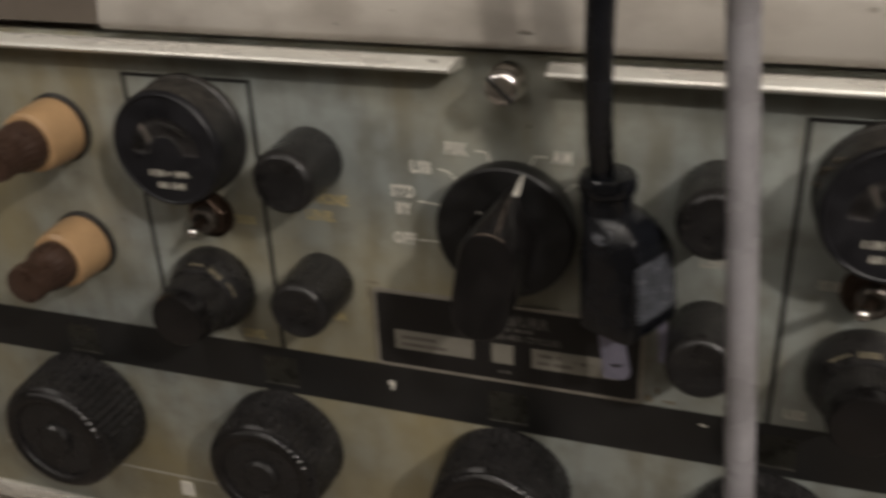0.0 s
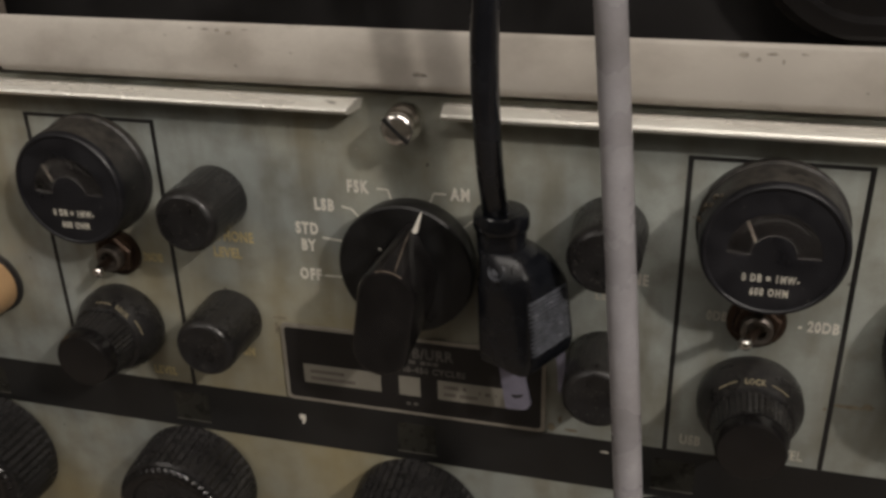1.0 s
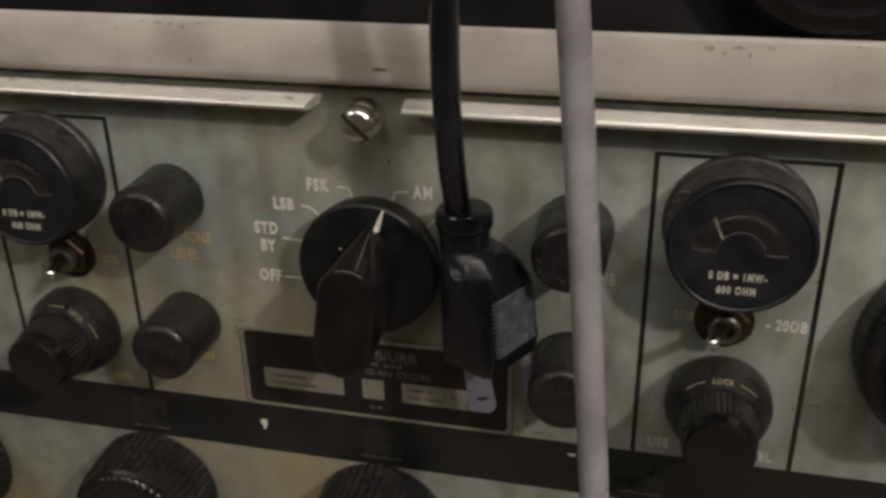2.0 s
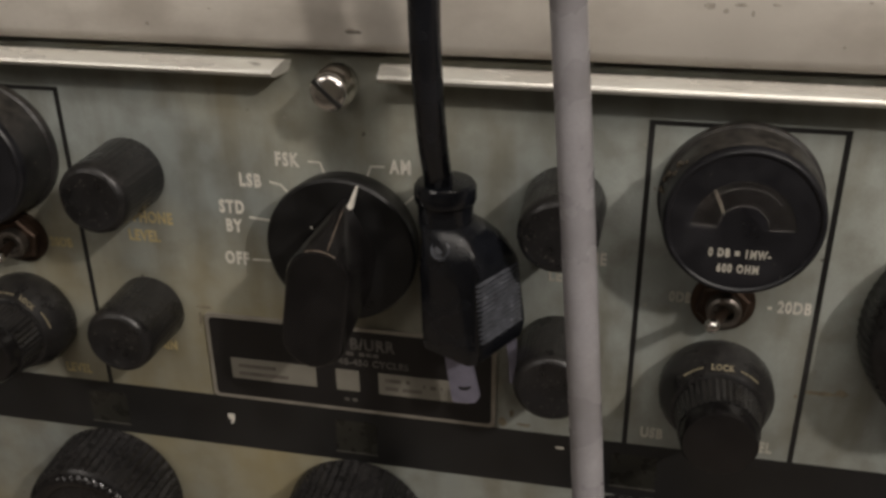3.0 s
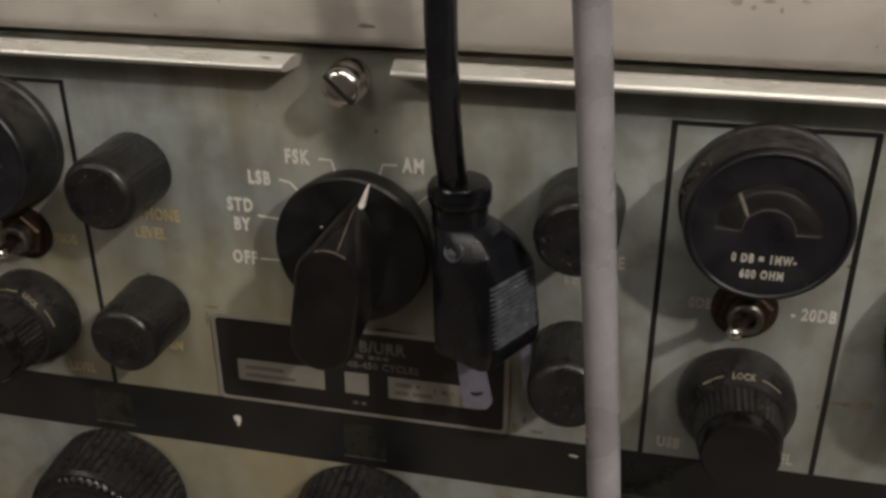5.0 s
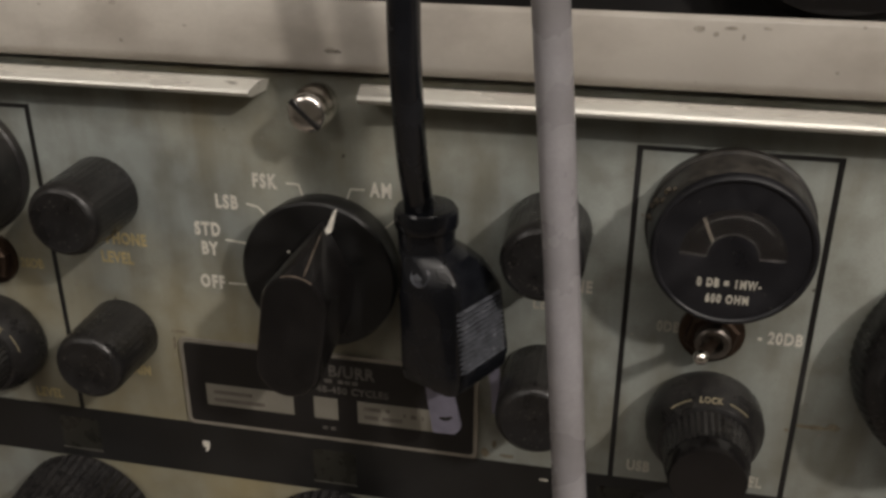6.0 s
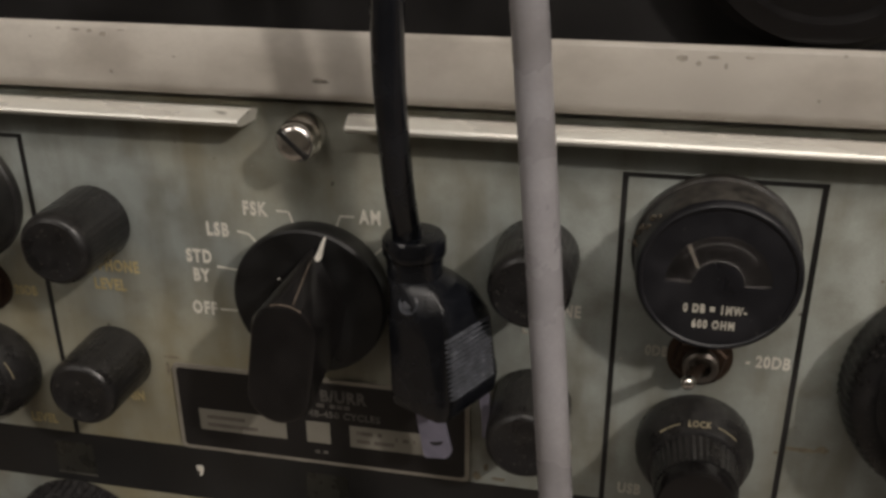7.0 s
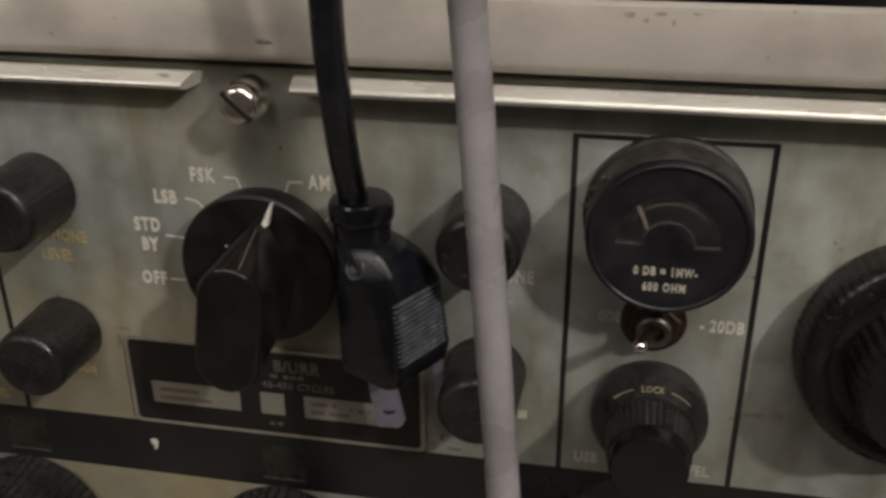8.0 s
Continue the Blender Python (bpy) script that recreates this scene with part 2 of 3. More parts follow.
def lettering(text, x, z, cap, mat, parent, d=0.0, wide=0.72, bold=0.035, pitch=0.0, turn=0.0, axis=None, name="lettering", spacing=1.12):
    """Engraved words, centred at (x, z); cap is the height of the capitals. pitch leans the words back, turn rolls them."""
    cu = bpy.data.curves.new("words", "FONT")
    cu.body, cu.align_x, cu.align_y = text, "CENTER", "CENTER"
    cu.size, cu.offset, cu.extrude, cu.resolution_u, cu.space_character = 1.0, bold, 0.012, 3, spacing
    tmp = new("words", cu)
    me = bpy.data.meshes.new_from_object(tmp.evaluated_get(bpy.context.evaluated_depsgraph_get()))
    bpy.data.objects.remove(tmp)
    k = cap / 0.72 / 1000
    m = Matrix.Translation((x / 1000, -(d + 0.12) / 1000, z / 1000)) @ pose(0, 0, 0, 90 - pitch, 0, 0) @ pose(0, 0, 0, 0, 0, turn) @ Matrix.Diagonal((k * wide, k, k, 1))
    me.transform(m)
    me.materials.clear()
    me.materials.append(mat)
    ob = new(name, me)
    ob.parent = parent
    return ob


def strokes(bm, points, width, d, thick=0.12):
    """A painted line of even width through (x, z) points."""
    for (x0, z0), (x1, z1) in zip(points, points[1:]):
        n = Vector((x1 - x0, z1 - z0)).normalized() * width / 2
        prism(bm, [(x0 - n.y, z0 + n.x), (x0 + n.y, z0 - n.x), (x1 + n.y, z1 - n.x), (x1 - n.y, z1 + n.x)], d, d + thick)
    return bm


B = bmesh.new

# ---- the room ----
def slab(name, lo, hi, mat, label):
    bm = B()
    bmesh.ops.create_cube(bm, size=1.0, matrix=Matrix.Translation([(a + b) / 2 for a, b in zip(lo, hi)]) @ Matrix.Diagonal([b - a for a, b in zip(lo, hi)] + [1]))
    return tagged(new(name, finish(bm, name, mat)), label, name.split("_")[0], kind="structure")


slab("floor", (-2.2, -2.8, -0.1), (2.2, 0.9, 0.0), FLOOR_TILE, "grey linoleum floor of the radio room")
slab("ceiling", (-2.2, -2.8, 2.20), (2.2, 0.9, 2.30), WALL_PAINT, "plain cream painted ceiling of the room")
slab("wall_north", (-2.2, 0.9, 0.0), (2.2, 1.0, 2.20), WALL_PAINT, "plain cream painted wall behind the equipment")
slab("wall_south", (-2.2, -2.9, 0.0), (2.2, -2.8, 2.20), WALL_PAINT, "plain cream painted wall of the room")
slab("wall_west", (-2.3, -2.9, 0.0), (-2.2, 1.0, 2.20), WALL_PAINT, "plain cream painted side wall of the room")
slab("wall_east", (2.2, -2.9, 0.0), (2.3, 1.0, 2.20), WALL_PAINT, "plain cream painted side wall of the room")


def ceiling_lamp(at, size):
    """A round lamp whose light comes out below its diffuser."""
    lamp = thing("ceiling_lamp", "round ceiling lamp with a warm white diffuser", "lamp", group="ceiling lamps", at=(at[0], at[1], 2.20))
    bm = B()
    bmesh.ops.create_cone(bm, cap_ends=True, segments=40, radius1=size + 20, radius2=size + 30, depth=30, matrix=Matrix.Translation((0, 0, -15)))
    part("housing", bm, TRAY, lamp)
    bm = B()
    bmesh.ops.create_cone(bm, cap_ends=True, segments=40, radius1=size, radius2=size + 5, depth=14, matrix=Matrix.Translation((0, 0, -37)))
    part("diffuser", bm, LAMP_GLOW, lamp, "glowing warm white diffuser")


tube_lamp = thing("ceiling_lamp", "long tube ceiling lamp with a warm white diffuser", "lamp", group="ceiling lamps", at=(KEY_AT[0], KEY_AT[1], 2.20))
part("housing", box(B(), -530, 530, -30, 0, -120, 120, 4), TRAY, tube_lamp)
part("diffuser", box(B(), -505, 505, -42, -29, -103, 103, 3), LAMP_GLOW, tube_lamp, "glowing warm white diffuser")
ceiling_lamp(FILL_AT, 285)
ceiling_lamp(SIDE_AT, 60)

# the bench on which the receiver stands
bench = thing("workbench", "grey steel workbench that carries the radio equipment", "bench", at=(0, 0, 0))
part("worktop", box(B(), -700, 700, 1015, 1050, -520, 220, 3), BROWN_STEEL, bench)
for lx in (-650, 650):
    for ld in (-480, 180):
        part("leg", box(B(), lx - 20, lx + 20, 0, 1015, ld - 20, ld + 20, 3), BROWN_STEEL, bench)

# ---- the receiver ----
LEFT, RIGHT, BOTTOM, TOP = -226.0, 214.0, -142.0, 58.5
receiver = thing("radio_receiver", "old grey-green military radio receiver with black knobs and meters", "radio receiver")
part("case", box(B(), LEFT + 3, RIGHT - 3, BOTTOM + 2, TOP - 1, -380, -3, 2), TRAY, receiver, "enamelled steel case")
for fx in (LEFT + 30, RIGHT - 30):
    for fd in (-350, -40):
        part("foot", box(B(), fx - 10, fx + 10, BOTTOM - 8, BOTTOM + 2, fd - 10, fd + 10, 2), RUBBER, receiver)
panel = part("front_panel", box(B(), LEFT, RIGHT, BOTTOM, TOP - 0.4, -3, 0, 0.4), PANEL, receiver, "aged grey-green enamelled front with stains")

# raised edge strips along the top, cut away round the screw
def edge_strip(x0, x1, cut_end):
    bm = B()
    prof = [(0, 53.6), (6.0, 53.6), (7.2, 53.9), (7.9, 54.4), (8.15, 55.0), (7.95, 55.6), (7.3, 56.1), (5.2, 57.3), (4.2, 57.6), (3.4, 57.4), (3.0, 56.8), (0, 56.6)]
    ends = []
    for x, s in ((x0, 1 if cut_end == 0 else 0), (x1, 1 if cut_end == 1 else 0)):
        sign = 1 if x == x0 else -1
        ends.append([bm.verts.new((x + sign * s * ((58.5 - z) * 0.35 + max(0, d - 3.2) * 0.35), -d, z)) for d, z in prof])
    n = len(prof)
    for i in range(n):
        bm.faces.new((ends[0][i], ends[0][(i + 1) % n], ends[1][(i + 1) % n], ends[1][i]))
    for e in ends:
        bm.faces.new(e)
    return bm


part("edge_strip", edge_strip(LEFT, -12.2, 1), ALUMINIUM, receiver, "worn bright metal edge strip")
part("edge_strip", edge_strip(10.8, RIGHT, -1), ALUMINIUM, receiver, "worn bright metal edge strip")

# black band with the digit windows
BAND_TOP, BAND_LOW = -45.8, -63.7
WINDOWS = (-160.2, -80.9, -2.0, 77.4, 156.6)
band = B()
box(band, LEFT + 1, RIGHT - 1, BAND_LOW, BAND_TOP, 0, 0.2)
part("black_band", band, BLACK_PAINT, panel, "black painted band")
for wx in WINDOWS:
    part("digit_window", prism(B(), rounded(wx - 6.2, wx + 6.2, -60.4, -49.4, 1.2), 0.2, 0.35), WINDOW_DARK, panel, "dark smoked digit window")
    # only the lower lip, its lighter colour painted as if lit
    part("window_lip", box(B(), wx - 6.4, wx + 6.4, -60.9, -60.3, 0.3, 0.8, 0.15), WINDOW_LIP, panel)
bm = prism(B(), [(-41.9, -52.1), (-41.2, -51.8), (-39.9, -51.8), (-39.6, -52.3), (-39.7, -53.6), (-40.2, -55.0), (-40.9, -55.6), (-41.1, -55.2), (-40.8, -54.0), (-41.6, -53.8)], 0.25, 0.4)
part("comma_mark", bm, WHITE_INK, panel)

# painted boxes round the meters
def meter_box(x0, x1):
    bm = B()
    w = 0.66
    box(bm, x0 - w, x0 + w, BAND_TOP, 45.6 + w, 0, 0.15)
    box(bm, x1 - w, x1 + w, BAND_TOP, 45.6 + w, 0, 0.15)
    box(bm, x0 + w, x1 - w, 45.6 - w * 0.6, 45.6 + w, 0, 0.15)
    part("box_line", bm, BLACK_PAINT, panel)


meter_box(74.3, 117.4)
meter_box(-121.6, -78.9)

# scribed line, paper scrap and bright edge low on the front
part("scribed_line", box(B(), LEFT + 14, RIGHT - 14, -112.9, -112.2, 0, 0.1), PALE_INK, panel)
part("paper_scrap", prism(B(), rounded(-131.6, -126.0, -121.4, -114.6, 0.8), 0, 0.2), WHITE_INK, panel, "small white paper scrap")
part("lower_edge", box(B(), LEFT, RIGHT, BOTTOM, -133.6, 0, 2.4, 0.7), ALUMINIUM, receiver, "worn bright metal lower edge")

# captive screw
screw = part("screw", lathe(B(), [(3.2, 0), (3.2, 3.0), (4.6, 3.2), (5.1, 4.0), (5.1, 7.8), (4.95, 8.6), (4.6, 9.2), (4.55, 9.8), (4.7, 10.6), (4.7, 11.5), (4.55, 12.2), (4.2, 12.8), (3.6, 13.2), (2.8, 13.45), (1.6, 13.58), (0.05, 13.62)], 0.2, 52.4, 40), STEEL, receiver, "bright steel slotted screw")
bm = box(B(), -0.55, 0.55, -4.5, 4.5, 12.4, 13.75)
bmesh.ops.rotate(bm, verts=bm.verts, cent=(0, 0, 0), matrix=Matrix.Rotation(radians(-46), 3, "Y"))
bmesh.ops.translate(bm, verts=bm.verts, vec=(0.2, 0, 52.4))
part("slot", bm, BLACK_PAINT, screw)


# ---- knobs ----
def small_knob(cx, cz):
    prof = [(9.6, 0.8), (10.0, 1.4), (9.9, 5), (9.7, 10), (9.55, 17.6), (9.45, 18.8), (9.1, 20.0), (8.5, 20.8), (7.7, 21.2), (7.0, 21.0), (0.1, 20.8)]
    k = part("knob", lathe(B(), prof, cx, cz, 144, 36, 0.14, 2, 17.7), BAKELITE, receiver, "small fluted black knob")
    return k


for kx in (-60.6, 55.2):
    for kz in (24.0, -17.2):
        small_knob(kx, kz)


def lock_knob(cx, cz, turn=0.0):
    k = part("knob", lathe(B(), [(13.9, 1.0), (14.2, 2.0), (14.2, 6.0), (13.5, 8.0), (11.4, 12.6), (10.4, 13.2)], cx, cz, 64), BAKELITE, receiver, "stepped black locking knob")
    part("grip", lathe(B(), [(10.6, 12.6), (10.5, 13.4), (9.9, 19.0), (9.7, 21.5)], cx, cz, 160, 40, 0.35, 12, 22), BAKELITE, k)
    part("cap", lathe(B(), [(9.2, 21.0), (9.1, 25.0), (8.5, 26.0), (0.1, 26.2)], cx, cz, 48), GLOSS_BLACK, k)
    lettering("LOCK", cx - 12.5 * math.sin(radians(turn)), cz + 12.5 * math.cos(radians(turn)), 1.5, LOCK_INK, k, d=11.7, pitch=24, wide=0.9, turn=turn)
    for s in (-1, 1):
        bm = B()
        pts = []
        for i in range(7):
            a = radians(90 + turn - s * (21 + 4.2 * i))
            pts.append((cx + 12.2 * math.cos(a), cz + 12.2 * math.sin(a)))
        strokes(bm, pts, 0.45, 10.7, 0.25)
        part("lock_mark", bm, LOCK_INK, k)
    return k


lock_knob(95.9, -23.9)
lock_knob(-99.6, -23.6, -34)


def tuning_knob(cx, cz, size=1.0):
    def turned(bm, profile, *rest):
        return lathe(bm, [(r * size, d * size) for r, d in profile], cx, cz, *rest)

    prof = [(21.0, 0.8), (21.6, 1.6), (21.5, 4.0), (21.2, 10.0), (20.7, 17.5), (20.0, 19.6), (19.0, 20.4)]
    k = part("knob", turned(B(), prof, 288, 48, 1.0, 2, 17.6 * size), TUNING_BLACK, receiver, "large fluted black tuning knob")
    part("front_ring", turned(B(), [(19.2, 20.0), (19.0, 20.7), (18.4, 21.4), (17.5, 21.9), (16.4, 22.1), (15.4, 21.8), (14.8, 21.0), (14.2, 18.0), (0.1, 17.6)], 240, 48, 0.6, 19.9 * size, 21.6 * size), GLOSS_BLACK, k)
    part("hub", turned(B(), [(6.2, 17.4), (6.0, 21.2), (5.2, 22.0), (0.1, 22.0)], 32), BAKELITE, k)
    part("set_screw", lathe(B(), [(1.4, 0), (1.4, 0.5)], cx - 1, cz + 0, 12), BLACK_PAINT, k).matrix_basis = Matrix.Translation((0, -0.0098, 0.0212))
    return k


tuning_knob(-163.2, -84.6, 1.09)
for kx in (-81.8, -2.6, 76.8, 156.4):
    tuning_knob(kx, -84.0)

# mode selector: round skirt, wedge pointer and lever bar
MX, MZ = -0.2, 10.2
mode = part("mode_knob", lathe(B(), [(18.6, 1.5), (19.0, 2.5), (19.8, 8.0), (19.6, 9.4), (19.0, 9.9), (0.1, 10.2)], MX, MZ, 72), SKIRT, receiver, "glossy black lever knob on a round skirt")
bm = B()
for i in range(13):
    a = math.pi * i / 12
    for r, d in ((7.0, 28.0), (7.7, 27.7), (8.1, 26.8)):
        bm.verts.new((r * math.cos(a), -d, 1.2 + r * math.sin(a)))
        bm.verts.new((r * math.cos(a), -d, -16.0 - r * math.sin(a)))
    bm.verts.new((9.3 * math.cos(a), -10.0, -8.0 - 8.0 * math.sin(a)))
for x, v, d in ((-9.6, 1.5, 10.0), (9.6, 1.5, 10.0), (0, 15.6, 10.1), (-0.7, 15.2, 10.6), (0.7, 15.2, 10.6)):
    bm.verts.new((x, -d, v))
bmesh.ops.convex_hull(bm, input=bm.verts)
bmesh.ops.rotate(bm, verts=bm.verts, cent=(0, 0, 0), matrix=Matrix.Rotation(radians(9), 3, "Y"))
bmesh.ops.translate(bm, verts=bm.verts, vec=(MX, 0, MZ))
part("lever", bm, GLOSS_BLACK, mode, sharp=0.35)
# pale ridge wear, and a shoulder arc painted in as the lever's highlight
for line in ([(0.5, 11.2, 14.8), (0.9, 18.4, 12.2), (1.4, 26.9, 9.05)], [(7.75 * math.cos(radians(a)), 27.75, 1.2 + 7.75 * math.sin(radians(a))) for a in range(62, 125, 8)]):
    bm = tube(B(), line, 0.22, 8)
    bmesh.ops.rotate(bm, verts=bm.verts, cent=(0, 0, 0), matrix=Matrix.Rotation(radians(9), 3, "Y"))
    bmesh.ops.translate(bm, verts=bm.verts, vec=(MX, 0, MZ))
    part("worn_glint", bm, WORN_GLINT, mode, "pale worn edge with a painted highlight")
bm = prism(B(), [(0.2, 19.4), (-0.2, 19.4), (-0.75, 14.4), (0, 13.8), (0.75, 14.4)], 10.2, 11.6)
for v in bm.verts:
    v.co.y -= max(0.0, 19.4 - v.co.z) * 0.24
bmesh.ops.rotate(bm, verts=bm.verts, cent=(0, 0, 0), matrix=Matrix.Rotation(radians(17), 3, "Y"))
bmesh.ops.translate(bm, verts=bm.verts, vec=(MX, 0, MZ))
part("pointer_mark", bm, WHITE_INK, mode, "cream white pointer")

bm = lathe(B(), [(0.32, 0), (0.28, 0.2), (0.1, 0.3)], -6.6, 17.2, 10)
bmesh.ops.translate(bm, verts=bm.verts, vec=(0, -11.6, 0))
part("pale_spot", bm, WHITE_INK, mode, "small pale spot")

# ---- meters ----
def meter(cx, cz):
    m = part("meter", lathe(B(), [(18.6, 0), (18.9, 0.6), (18.8, 2.4), (18.2, 3.0), (18.1, 9.0), (17.9, 12.4), (17.75, 13.2)], cx, cz, 72, close=False), METER_BODY, receiver,
             "round black level meter, needle at the low end")
    part("bezel", lathe(B(), [(17.75, 13.2), (17.7, 14.2), (17.4, 15.0), (16.95, 15.35), (16.5, 15.35), (16.2, 15.1), (16.1, 14.6)], cx, cz, 72, close=False), METER_FACE, m, "rounded black bezel")
    part("dial", lathe(B(), [(16.15, 14.8), (0.1, 14.8)], cx, cz, 48, close=False), METER_FACE, m, "black face with a half-ring window")
    # the half-ring scale window
    outer, inner, sz = 11.2, 5.4, cz - 1.2
    arc = [(cx + outer * math.cos(radians(a)), sz + outer * math.sin(radians(a))) for a in range(0, 181, 10)]
    arc += [(cx + inner * math.cos(radians(a)), sz + inner * math.sin(radians(a))) for a in range(180, -1, -10)]
    part("scale", prism(B(), arc, 14.8, 14.86), DIAL_BROWN, m, "dark brown half-ring scale")
    line = strokes(B(), [(cx + 5.5 * math.cos(radians(a)), sz + 5.5 * math.sin(radians(a))) for a in range(10, 171, 10)], 0.3, 14.87)
    strokes(line, [(cx - 11.2, sz + 0.4), (cx - 5.6, sz - 0.1)], 0.45, 14.87)
    strokes(line, [(cx + 5.6, sz - 0.1), (cx + 10.8, sz + 0.3)], 0.4, 14.87)
    strokes(line, [(cx + 9.6 * math.cos(radians(a)), sz + 9.6 * math.sin(radians(a))) for a in range(40, 146, 7)], 0.35, 14.87)
    part("scale_line", line, DIAL_GREY, m)
    part("needle", strokes(B(), [(cx - 4.6, sz + 3.6), (cx - 6.9, sz + 8.8)], 0.7, 15.0), NEEDLE, m)
    lettering("0 DB = 1MW-", cx, cz - 7.6, 2.0, PALE_INK, m, d=14.75, wide=0.66, bold=0.05, spacing=1.3)
    lettering("600 OHM", cx, cz - 11.4, 2.0, PALE_INK, m, d=14.75, wide=0.66, bold=0.05, spacing=1.3)
    g = part("glass", prism(B(), arc, 15.2, 15.4), GLASS, m, "clear window over the scale")
    g.visible_shadow = False
    return m


meter(95.7, 28.4)
meter(-100.3, 28.4)


def toggle(cx, cz, tip):
    t = part("toggle_switch", lathe(B(), [(7.8, 0), (7.8, 0.9), (7.2, 1.2), (5.0, 1.3)], cx, cz, 32), BRASS, receiver, "small steel toggle switch")
    part("nut", lathe(B(), [(6.6, 1.0), (6.6, 3.2), (6.0, 3.7), (0.1, 3.7)], cx, cz, 6, phase=0.3), BRASS, t)
    part("bushing", lathe(B(), [(4.2, 3.4), (4.2, 6.4), (3.6, 6.8), (2.6, 6.6), (2.4, 4.4), (0.1, 4.4)], cx, cz, 28), DULL_STEEL, t)
    a, b = Vector((cx, 6.0, cz)), Vector(tip)
    n = 9
    bm = B()
    pts = [a + (b - a) * i / n for i in range(n + 1)]
    rad = [1.15 + 0.55 * i / n for i in range(n + 1)]
    rings = []
    way = (b - a).normalized()
    u = Vector((1, 0, 0))
    u = (u - way * u.dot(way)).normalized()
    v = way.cross(u)
    for p, r in zip(pts, rad):
        rings.append([bm.verts.new(Vector((q.x, -q.y, q.z))) for q in (p + r * (math.cos(k * math.pi / 8) * u + math.sin(k * math.pi / 8) * v) for k in range(16))])
    for c, e in zip(rings, rings[1:]):
        for k in range(16):
            bm.faces.new((c[k], c[(k + 1) % 16], e[(k + 1) % 16], e[k]))
    bm.faces.new(rings[-1])
    bm.faces.new(rings[0])
    part("bat", bm, BRASS, t, "dark brown bat")
    bm = B()
    bmesh.ops.create_uvsphere(bm, u_segments=20, v_segments=12, radius=1.75, matrix=Matrix.Translation((b.x, -b.y, b.z)))
    part("bat_tip", bm, STEEL, t, "bright worn tip")
    return t


toggle(95.0, 0.6, (91.8, 15.2, 2.0))
toggle(-98.0, 1.6, (-95.6, 15.0, 2.2))


# ---- fuse holders and the large round control ----
def fuse_holder(cx, cz):
    f = part("fuse_holder", lathe(B(), [(11.4, 0), (11.4, 1.0), (10.6, 1.4), (10.6, 2.0)], cx, cz, 48), METER_BODY, receiver, "amber fuse holder with a dark brown knob")
    part("collar", lathe(B(), [(10.3, 1.6), (10.5, 3), (10.2, 11), (9.6, 14.6), (8.6, 15.4), (0.1, 15.4)], cx, cz, 48), TAN, f, "amber tan collar")
    part("grip", lathe(B(), [(7.6, 15.0), (7.9, 17), (7.7, 21), (6.6, 22.4), (6.2, 26), (6.6, 30), (6.0, 32), (0.1, 32.6)], cx, cz, 96, 24, 0.35, 16, 31), BROWN, f, "dark brown grip")


for fz in (26.5, -14.5):
    fuse_holder(-149.0, fz)

big = part("round_control", lathe(B(), [(27.8, 0), (28.4, 1.0), (28.2, 6.4), (27.5, 9.0), (26.2, 10.4), (24.6, 11.0), (22.6, 10.8), (21.4, 9.8), (17, 9.4)], 155.2, -0.6, 288, 72, 0.35, 0.5, 9.2, close=False), BAKELITE,
           receiver, "large round black control with a knurled rim")
part("hub", lathe(B(), [(18.4, 8.8), (18.2, 11.0), (17.4, 20.0), (16.6, 21.4), (15.4, 22.0), (0.1, 22.2)], 155.2, -0.6, 240, 40, 0.5, 8, 20.5), BAKELITE, big, "fluted black grip")

# ---- engraved words and marks on the front ----
lettering("FSK", -16.4, 30.2, 3.6, WHITE_INK, panel, wide=0.68, bold=0.045, spacing=1.26)
lettering("LSB", -27.0, 23.7, 3.6, WHITE_INK, panel, wide=0.68, bold=0.045, spacing=1.26)
lettering("STD", -33.0, 15.7, 3.6, WHITE_INK, panel, wide=0.68, bold=0.045, spacing=1.26)
lettering("BY", -33.0, 10.2, 3.6, WHITE_INK, panel, wide=0.68, bold=0.045, spacing=1.26)
lettering("OFF", -33.1, 0.5, 3.6, WHITE_INK, panel, wide=0.68, bold=0.045, spacing=1.26)
lettering("AM", 13.7, 30.1, 3.6, WHITE_INK, panel, wide=0.68, bold=0.045, spacing=1.26)
bm = B()
strokes(bm, [(-10.6, 30.2), (-7.4, 30.1), (-6.4, 27.0)], 0.5, 0)
strokes(bm, [(-21.6, 23.8), (-18.6, 23.2), (-16.6, 21.0)], 0.5, 0)
strokes(bm, [(-28.2, 13.2), (-19.0, 12.4)], 0.5, 0)
strokes(bm, [(-28.6, 0.6), (-18.0, 0.8)], 0.5, 0)
strokes(bm, [(9.6, 30.1), (6.0, 30.0), (4.6, 26.2)], 0.5, 0)
strokes(bm, [(20.0, 23.0), (17.0, 22.6), (14.0, 19.8)], 0.5, 0)
part("mode_tick", bm, WHITE_INK, panel)
lettering("LSB PHONE", -60.0, 10.6, 3.3, FADED_INK, panel)
lettering("LEVEL", -60.0, 4.9, 3.3, FADED_INK, panel)
lettering("RF GAIN", -61.2, -30.2, 3.0, FADED_INK, panel)
lettering("USB PHONE", 56.4, 9.2, 3.3, WHITE_INK, panel)
lettering("LEVEL", 56.4, 3.6, 3.3, PALE_INK, panel)
part("printed_bar", box(B(), 63.2, 65.6, -31.6, -29.0, 0, 0.12), PALE_INK, panel)
lettering("0DB", 84.8, 0.6, 2.8, PALE_INK, panel)
lettering("- 20DB", 110.9, 0.2, 3.2, WHITE_INK, panel)
lettering("- 20DB", -87.2, 0.6, 2.8, FADED_INK, panel)
lettering("USB", 81.2, -41.6, 3.2, PALE_INK, panel)
